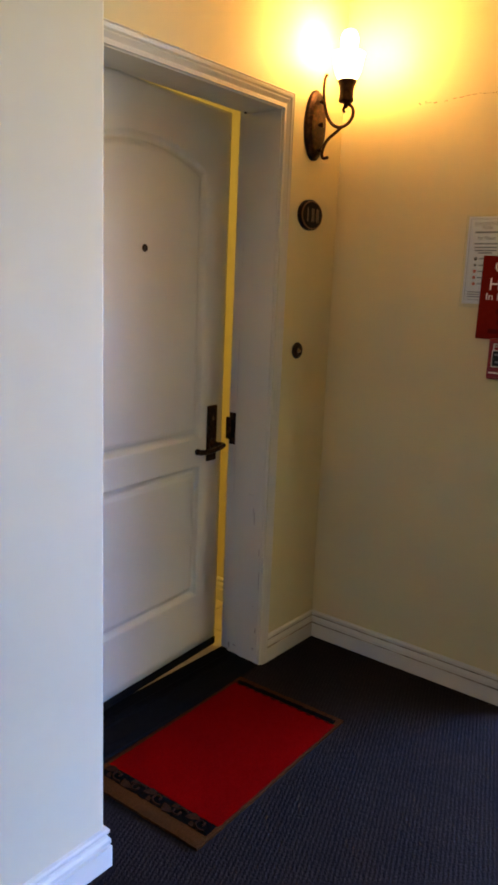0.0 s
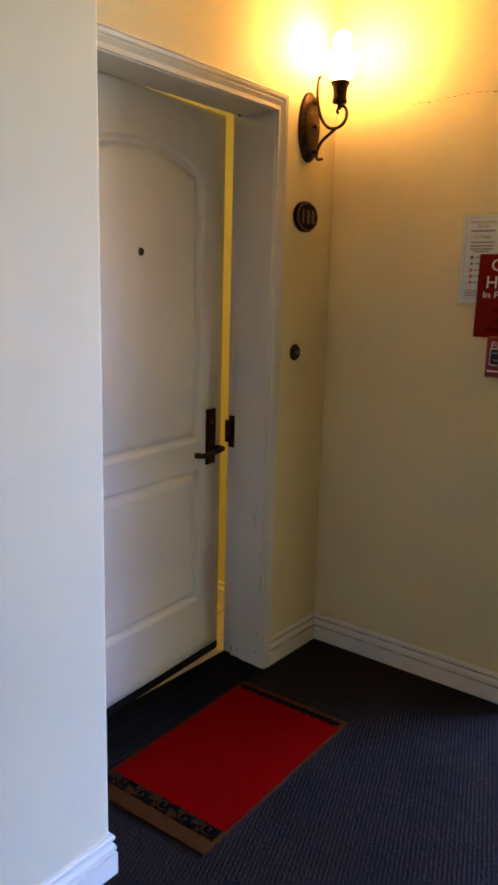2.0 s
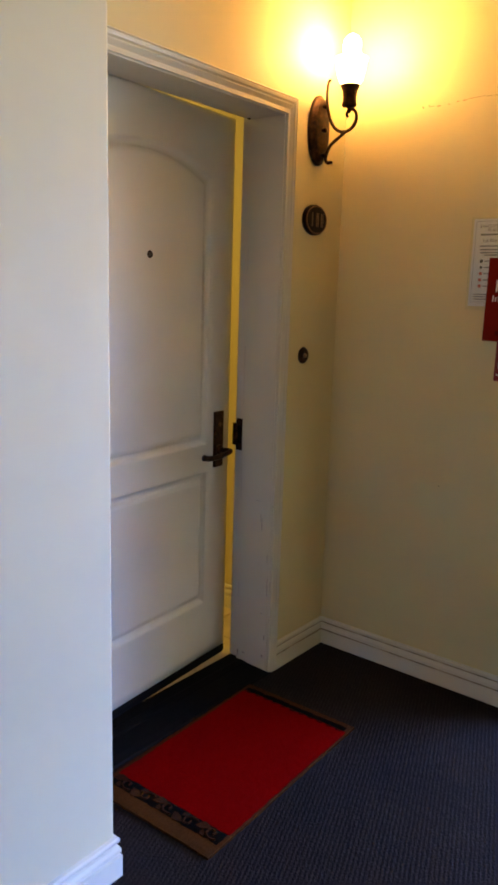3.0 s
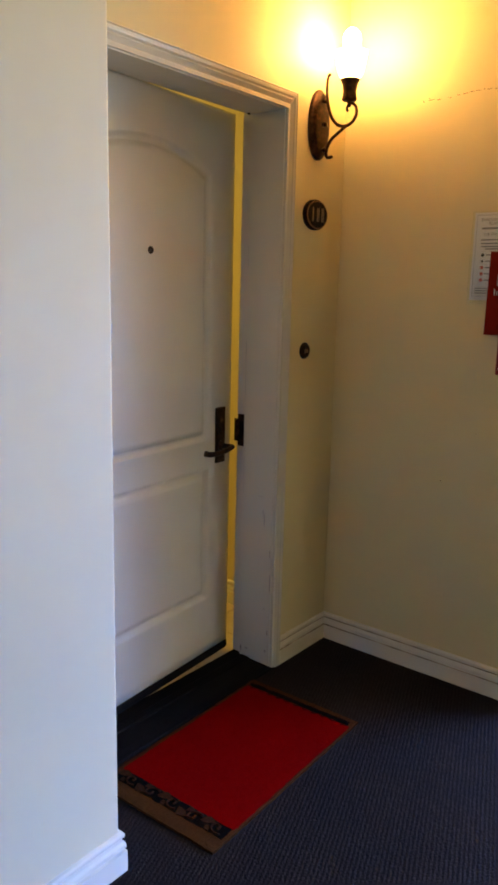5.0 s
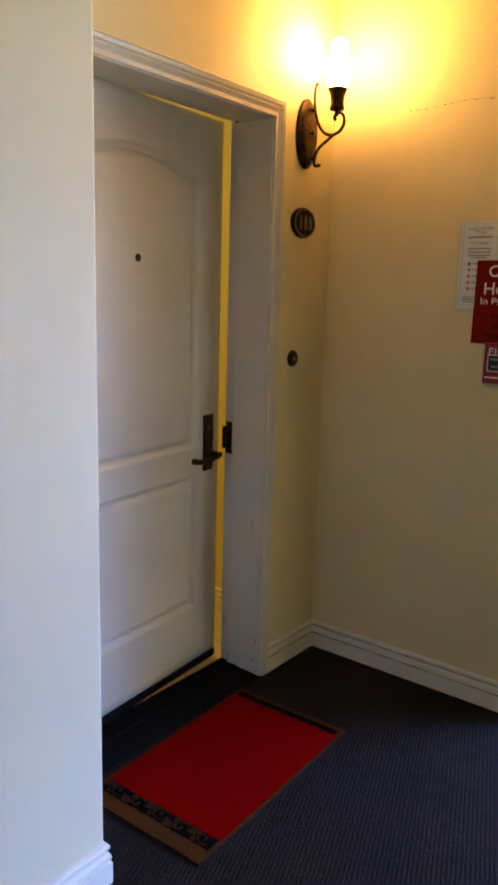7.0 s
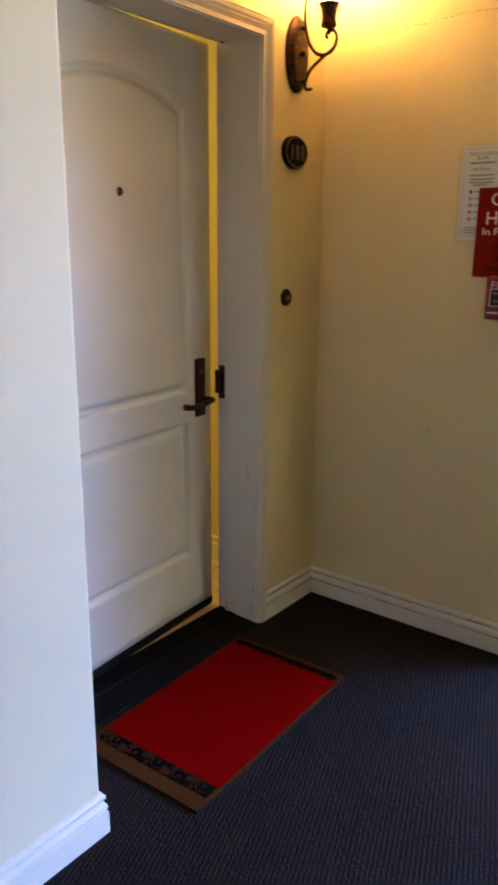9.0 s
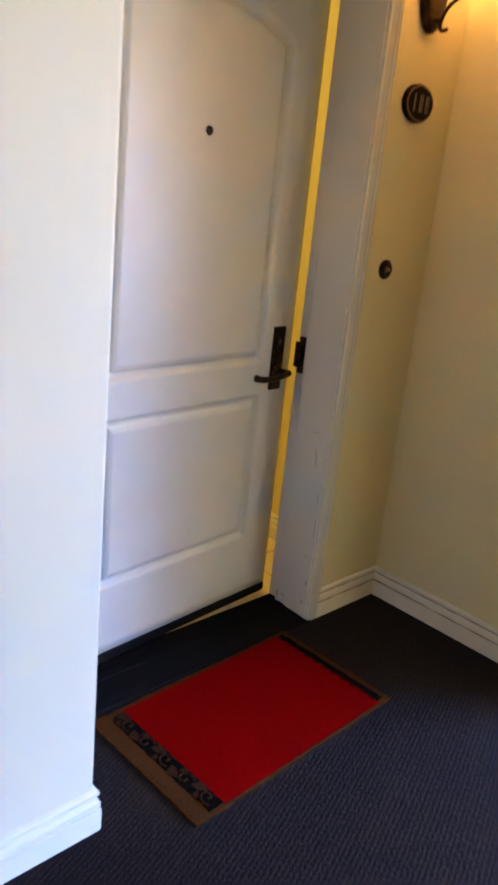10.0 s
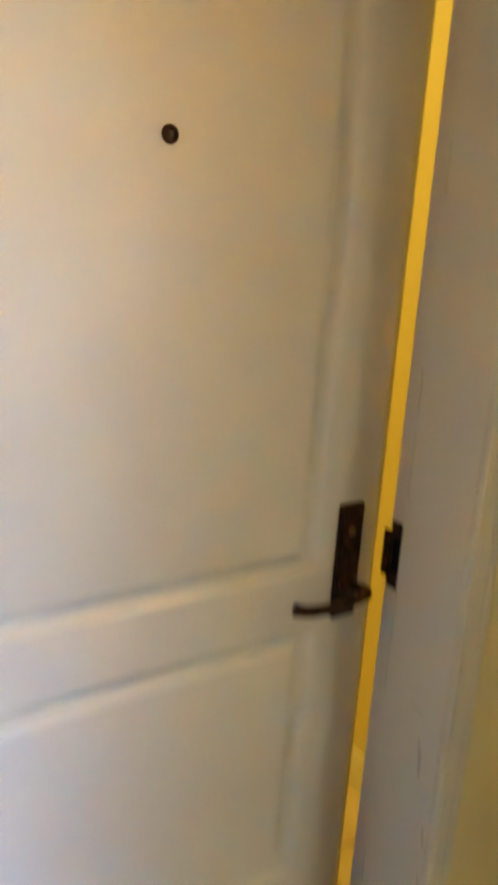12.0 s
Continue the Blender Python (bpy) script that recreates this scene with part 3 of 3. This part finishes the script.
bell = thing("bell_button", (-0.222, 0, 1.238), "round dark bronze doorbell with a small pale button", "doorbell")
part("plate", lathe([(0, 0), (0.031, 0), (0.031, 0.004), (0.027, 0.009), (0.018, 0.012), (0.012, 0.012), (0.011, 0.009), (0, 0.009)], 32, FACE_SOUTH), M_BRONZE, bell, "", True)
part("button", lathe([(0, 0.008), (0.0075, 0.008), (0.007, 0.014), (0.005, 0.016), (0, 0.0165)], 20, FACE_SOUTH), plain("bell_button_ivory", (0.26, 0.15, 0.08), 0.3), bell, "worn pale button", True)

# ---- papers on the east wall; local x runs south along the wall, y up, z out of it ----
ON_EAST = Matrix(((0, 0, -1, 0), (-1, 0, 0, 0), (0, 1, 0, 0), (0, 0, 0, 1)))


def on_east(y, z, out=0.0, lean=0.0):
    return Matrix.Translation((-out, y, z)) @ ON_EAST @ pose(0, 0, 0, 0, 0, lean)


plan = thing("evacuation_plan", on_east(-0.682, 1.587), "white printed evacuation plan in a clear sleeve on the wall", "notice")
part("sheet", box(-0.142, 0.142, -0.146, 0.146, 0.0005, 0.0020), M_PAPER, plan)
part("sleeve", box(-0.150, 0.150, -0.160, 0.151, 0.0030, 0.0045, 0.0004), M_ACRYLIC, plan, "clear plastic sleeve").visible_shadow = False


def ruled(name, parent, material, cx, cy, w, h, z0, label=""):
    return part(name, box(cx - w / 2, cx + w / 2, cy - h / 2, cy + h / 2, z0, z0 + 0.0004), material, parent, label)


for cy in (0.138, -0.132):
    ruled("border_line", plan, M_INK_GREY, 0, cy, 0.268, 0.0012, 0.002)
for cx in (-0.134, -0.013, 0.134):
    ruled("border_line", plan, M_INK_GREY, cx, 0.003, 0.0012, 0.270, 0.002)
writing("title", "EVACUATION", 0.088, 0.0105, M_INK, plan, pose(-0.074, 0.122, 0.0021))
writing("title", "PLAN", 0.036, 0.0100, M_INK, plan, pose(-0.074, 0.109, 0.0021))
ruled("address_bar", plan, M_INK_GREY, -0.074, 0.094, 0.084, 0.0062, 0.002)
writing("floor_line", "1st Floor", 0.062, 0.0120, M_INK, plan, pose(-0.074, 0.075, 0.0021))
for cy, w in ((0.056, 0.084), (0.044, 0.080), (0.034, 0.078), (0.026, 0.050)):
    ruled("text_bar", plan, M_INK_GREY, -0.074, cy, w, 0.0045, 0.002)
for k, ink in enumerate((M_INK, M_INK, M_INK_RED, M_INK_RED, M_INK_RED)):
    part("legend_mark", lathe([(0, 0), (0.0060 if k != 1 else 0.0045, 0), (0.0060 if k != 1 else 0.0045, 0.0004), (0, 0.0004)], 16, pose(-0.106, 0.006 - 0.021 * k, 0.002)), ink, plan)
    ruled("legend_bar", plan, M_INK_GREY, -0.072, 0.006 - 0.021 * k, 0.046, 0.004, 0.002)
for k in range(3):
    ruled("text_bar", plan, M_INK_GREY, -0.076, -0.106 - 0.008 * k, 0.098, 0.0035, 0.002)
ruled("plan_outline", plan, M_INK_GREY, 0.060, 0.060, 0.110, 0.0015, 0.002)
ruled("plan_outline", plan, M_INK_GREY, 0.060, -0.030, 0.110, 0.0015, 0.002)
for cx in (0.006, 0.045, 0.080, 0.114):
    ruled("plan_outline", plan, M_INK_GREY, cx, 0.015, 0.0015, 0.090, 0.002)

sign = thing("open_house_sign", on_east(-0.715, 1.463, 0.010, -0.5), "red open house card with cream lettering hung over the notice", "sign")
part("card", box(-0.108, 0.108, -0.140, 0.140, 0.0, 0.0025, 0.0008), M_SIGN, sign)
writing("lettering", "Open", 0.126, 0.050, M_SIGN_WHITE, sign, pose(0, 0.098, 0.0028))
writing("lettering", "House", 0.150, 0.040, M_SIGN_WHITE, sign, pose(0, 0.046, 0.0028))
writing("lettering", "In Progress", 0.168, 0.029, M_SIGN_WHITE, sign, pose(0, 0.001, 0.0028))
for cy, w in ((-0.046, 0.090), (-0.080, 0.076), (-0.112, 0.130)):
    ruled("dim_text_bar", sign, M_SIGN_DARK, 0.0, cy, w, 0.016, 0.0026)

alarm = thing("fire_alarm_pull", on_east(-0.722, 1.256), "red metal fire alarm pull station with white lettering", "fire alarm")
bm = box(-0.056, 0.056, -0.066, 0.072, 0.0, 0.036, 0.006, None, 3)
part("housing", bm, M_ALARM, alarm)
part("front_panel", box(-0.048, 0.048, -0.059, 0.064, 0.036, 0.0385, 0.002), M_ALARM, alarm)
writing("lettering", "FIRE", 0.074, 0.022, M_WHITE, alarm, pose(0.0, 0.045, 0.0392))
pull = part("pull_lever", box(-0.036, 0.036, -0.020, 0.032, 0.036, 0.046, 0.004), M_ALARM_GREY, alarm, "dark grey pull lever")
for cy in (0.033, -0.022):
    part("white_line", box(-0.037, 0.037, cy - 0.0012, cy + 0.0012, 0.0385, 0.0475), M_WHITE, pull)
part("white_line", box(-0.0375, -0.0355, -0.022, 0.033, 0.0385, 0.0472), M_WHITE, pull)
part("white_line", box(0.0355, 0.0375, -0.022, 0.033, 0.0385, 0.0472), M_WHITE, pull)
part("text_bar", box(-0.028, 0.028, 0.016, 0.022, 0.0460, 0.0464), M_INK_GREY, pull)
part("text_bar", box(-0.024, 0.024, -0.008, -0.003, 0.0460, 0.0464), M_INK_GREY, pull)
part("text_bar", box(-0.046, 0.010, -0.046, -0.041, 0.0385, 0.0389), M_SIGN_WHITE, alarm)
part("key_lock", lathe([(0, 0), (0.009, 0), (0.009, 0.006), (0.007, 0.008), (0, 0.008)], 20, pose(0.030, -0.046, 0.0375)), M_ALARM_GREY, alarm, "black key lock", True)

# ---- door mat; local x along the door, y towards it ----
MX0, MX1, MY0, MY1 = -1.275, -0.495, -0.478, -0.026
mat_thing = thing("door_mat", ((MX0 + MX1) / 2, (MY0 + MY1) / 2, 0, 0, 0, 1.7), "red coir doormat with brown border and black scrolled ends", "doormat")
HW, HD = (MX1 - MX0) / 2, (MY1 - MY0) / 2


def rough_slab(x0, x1, y0, y1, z0, z1, seed, step=0.016, ragged=0.0014):
    """A woven pad with slightly uneven edges and top."""
    nx, ny = max(2, int((x1 - x0) / step)), max(2, int((y1 - y0) / step))
    bm = bmesh.new()
    r = random.Random(seed)
    rows = []
    for j in range(ny + 1):
        row = []
        for i in range(nx + 1):
            ex = r.uniform(-ragged, ragged) if i in (0, nx) else 0
            ey = r.uniform(-ragged, ragged) if j in (0, ny) else 0
            low = 0.0012 if i in (0, nx) or j in (0, ny) else 0
            row.append(bm.verts.new((x0 + (x1 - x0) * i / nx + ex, y0 + (y1 - y0) * j / ny + ey, z1 - low + r.uniform(-0.0004, 0.0004))))
        rows.append(row)
    for a, b in zip(rows, rows[1:]):
        for k in range(nx):
            bm.faces.new((a[k], a[k + 1], b[k + 1], b[k]))
    rim = rows[0] + [q[-1] for q in rows[1:]] + rows[-1][-2::-1] + [q[0] for q in rows[-2:0:-1]]
    foot = [bm.verts.new((v.co.x, v.co.y, z0)) for v in rim]
    for k in range(len(rim)):
        n = (k + 1) % len(rim)
        bm.faces.new((rim[n], rim[k], foot[k], foot[n]))
    bm.faces.new(foot)
    return bm


part("border", rough_slab(-HW, HW, -HD, HD, 0.0, 0.0085, 1), M_COIR, mat_thing, "brown coir border")
RXA, RXB = -1.178 - (MX0 + MX1) / 2, -0.543 - (MX0 + MX1) / 2
part("field", rough_slab(RXA, RXB, -HD + 0.007, HD - 0.014, 0.004, 0.0105, 2), M_RED, mat_thing, "plain red field")
band_a = part("end_band", rough_slab(-1.227 - (MX0 + MX1) / 2, RXA, -HD + 0.012, HD - 0.020, 0.004, 0.0098, 3, 0.012), M_BLACK_PILE, mat_thing, "black band with brown scrolls")
band_b = part("end_band", rough_slab(RXB, -0.516 - (MX0 + MX1) / 2, -HD + 0.018, HD - 0.014, 0.004, 0.0098, 4, 0.010), M_BLACK_PILE, mat_thing, "narrow black band")


def leaf(cx, cy, length, width, turn, z):
    """A flat pointed leaf lying on the mat."""
    bm = bmesh.new()
    n = 8
    top = []
    for k in range(2 * n):
        s = k / n if k <= n else 2 - k / n
        w = width * math.sin(math.pi * s) * (1 if k <= n else -1)
        top.append((length * (s - 0.5), w + 0.15 * length * math.sin(math.pi * s)))
    c, s = math.cos(turn), math.sin(turn)
    up = [bm.verts.new((cx + c * x - s * y, cy + s * x + c * y, z)) for x, y in top]
    bm.faces.new(up)
    ext = bmesh.ops.extrude_face_region(bm, geom=bm.faces[:])
    bmesh.ops.translate(bm, vec=(0, 0, -0.002), verts=[e for e in ext["geom"] if isinstance(e, bmesh.types.BMVert)])
    return bm


BX = -1.2025 - (MX0 + MX1) / 2
for k in range(5):
    cy = -HD + 0.060 + k * 0.082
    way = 1 if k % 2 else -1
    part("scroll", rod([(BX + 0.014 * way, cy - 0.034, 0.0098), (BX + 0.017 * way, cy - 0.014, 0.0098), (BX + 0.005 * way, cy + 0.004, 0.0098), (BX - 0.013 * way, cy + 0.000, 0.0098), (BX - 0.011 * way, cy - 0.016, 0.0098), (BX + 0.002 * way, cy - 0.016, 0.0098)], 0.0034, 6), M_SCROLL, band_a)
    part("scroll_leaf", leaf(BX - 0.006 * way, cy + 0.024, 0.048, 0.0140, radians(68 * way), 0.0106), M_SCROLL, band_a)
    part("scroll_leaf", leaf(BX + 0.012 * way, cy + 0.010, 0.026, 0.0075, radians(-40 * way), 0.0106), M_SCROLL, band_a)

for k in range(11):
    part("scallop", leaf(RXB - 0.003, -HD + 0.035 + k * 0.038, 0.024, 0.0022, radians(90), 0.0109), M_BLACK_PILE, band_b)

# ---- lobby window, out of which the daylight comes ----
window = thing("window_1", (3.05, W0, WB), "wide white-framed lobby window", "window", "", "structure")
WW, WH = W1 - W0, WT - WB
for y0, y1, z0, z1 in ((0, 0.06, 0, WH), (WW - 0.06, WW, 0, WH), (0.06, WW - 0.06, 0, 0.06), (0.06, WW - 0.06, WH - 0.06, WH), (WW / 2 - 0.03, WW / 2 + 0.03, 0.06, WH - 0.06)):
    part("window_frame", box(0.0, 0.06, y0, y1, z0, z1, 0.002), M_TRIM, window)
for y0, y1 in ((0.06, WW / 2 - 0.03), (WW / 2 + 0.03, WW - 0.06)):
    part("pane", box(0.027, 0.033, y0, y1, 0.06, WH - 0.06), M_GLASS, window, "clear glass").visible_shadow = False

# ---- ground outside ----
structure("ground", box(3.16, 60, -40, 40, -0.30, -0.02), plain("paving", (0.25, 0.24, 0.22), 0.9, 0, 0.2, 3), "pale paving outside the window", "ground")

# ---- tiled floor of the flat: mortar bed, then each tile ----
bed = structure("floor_flat", box(-1.60, 0.0, 0.186, 3.6, -0.12, -0.003), M_GROUT, "beige square floor tiles with dark joints", "tiled floor")
TILE, JOINT = 0.305, 0.004
tile_mesh = mesh_of(box(-(TILE - JOINT) / 2, (TILE - JOINT) / 2, -(TILE - JOINT) / 2, (TILE - JOINT) / 2, -0.008, 0.0, 0.0015, None, 1), "tile", M_TILE)
for i in range(-4, 2):
    for j in range(11):
        cx, cy = -0.250 + TILE * (i + 0.5), 0.155 + TILE * (j + 0.5)
        if -1.60 < cx - 0.16 and cx + 0.16 < 0.075:
            tile = new("tile", tile_mesh)
            tile.parent = bed
            tile.location = (cx, cy, 0.0)
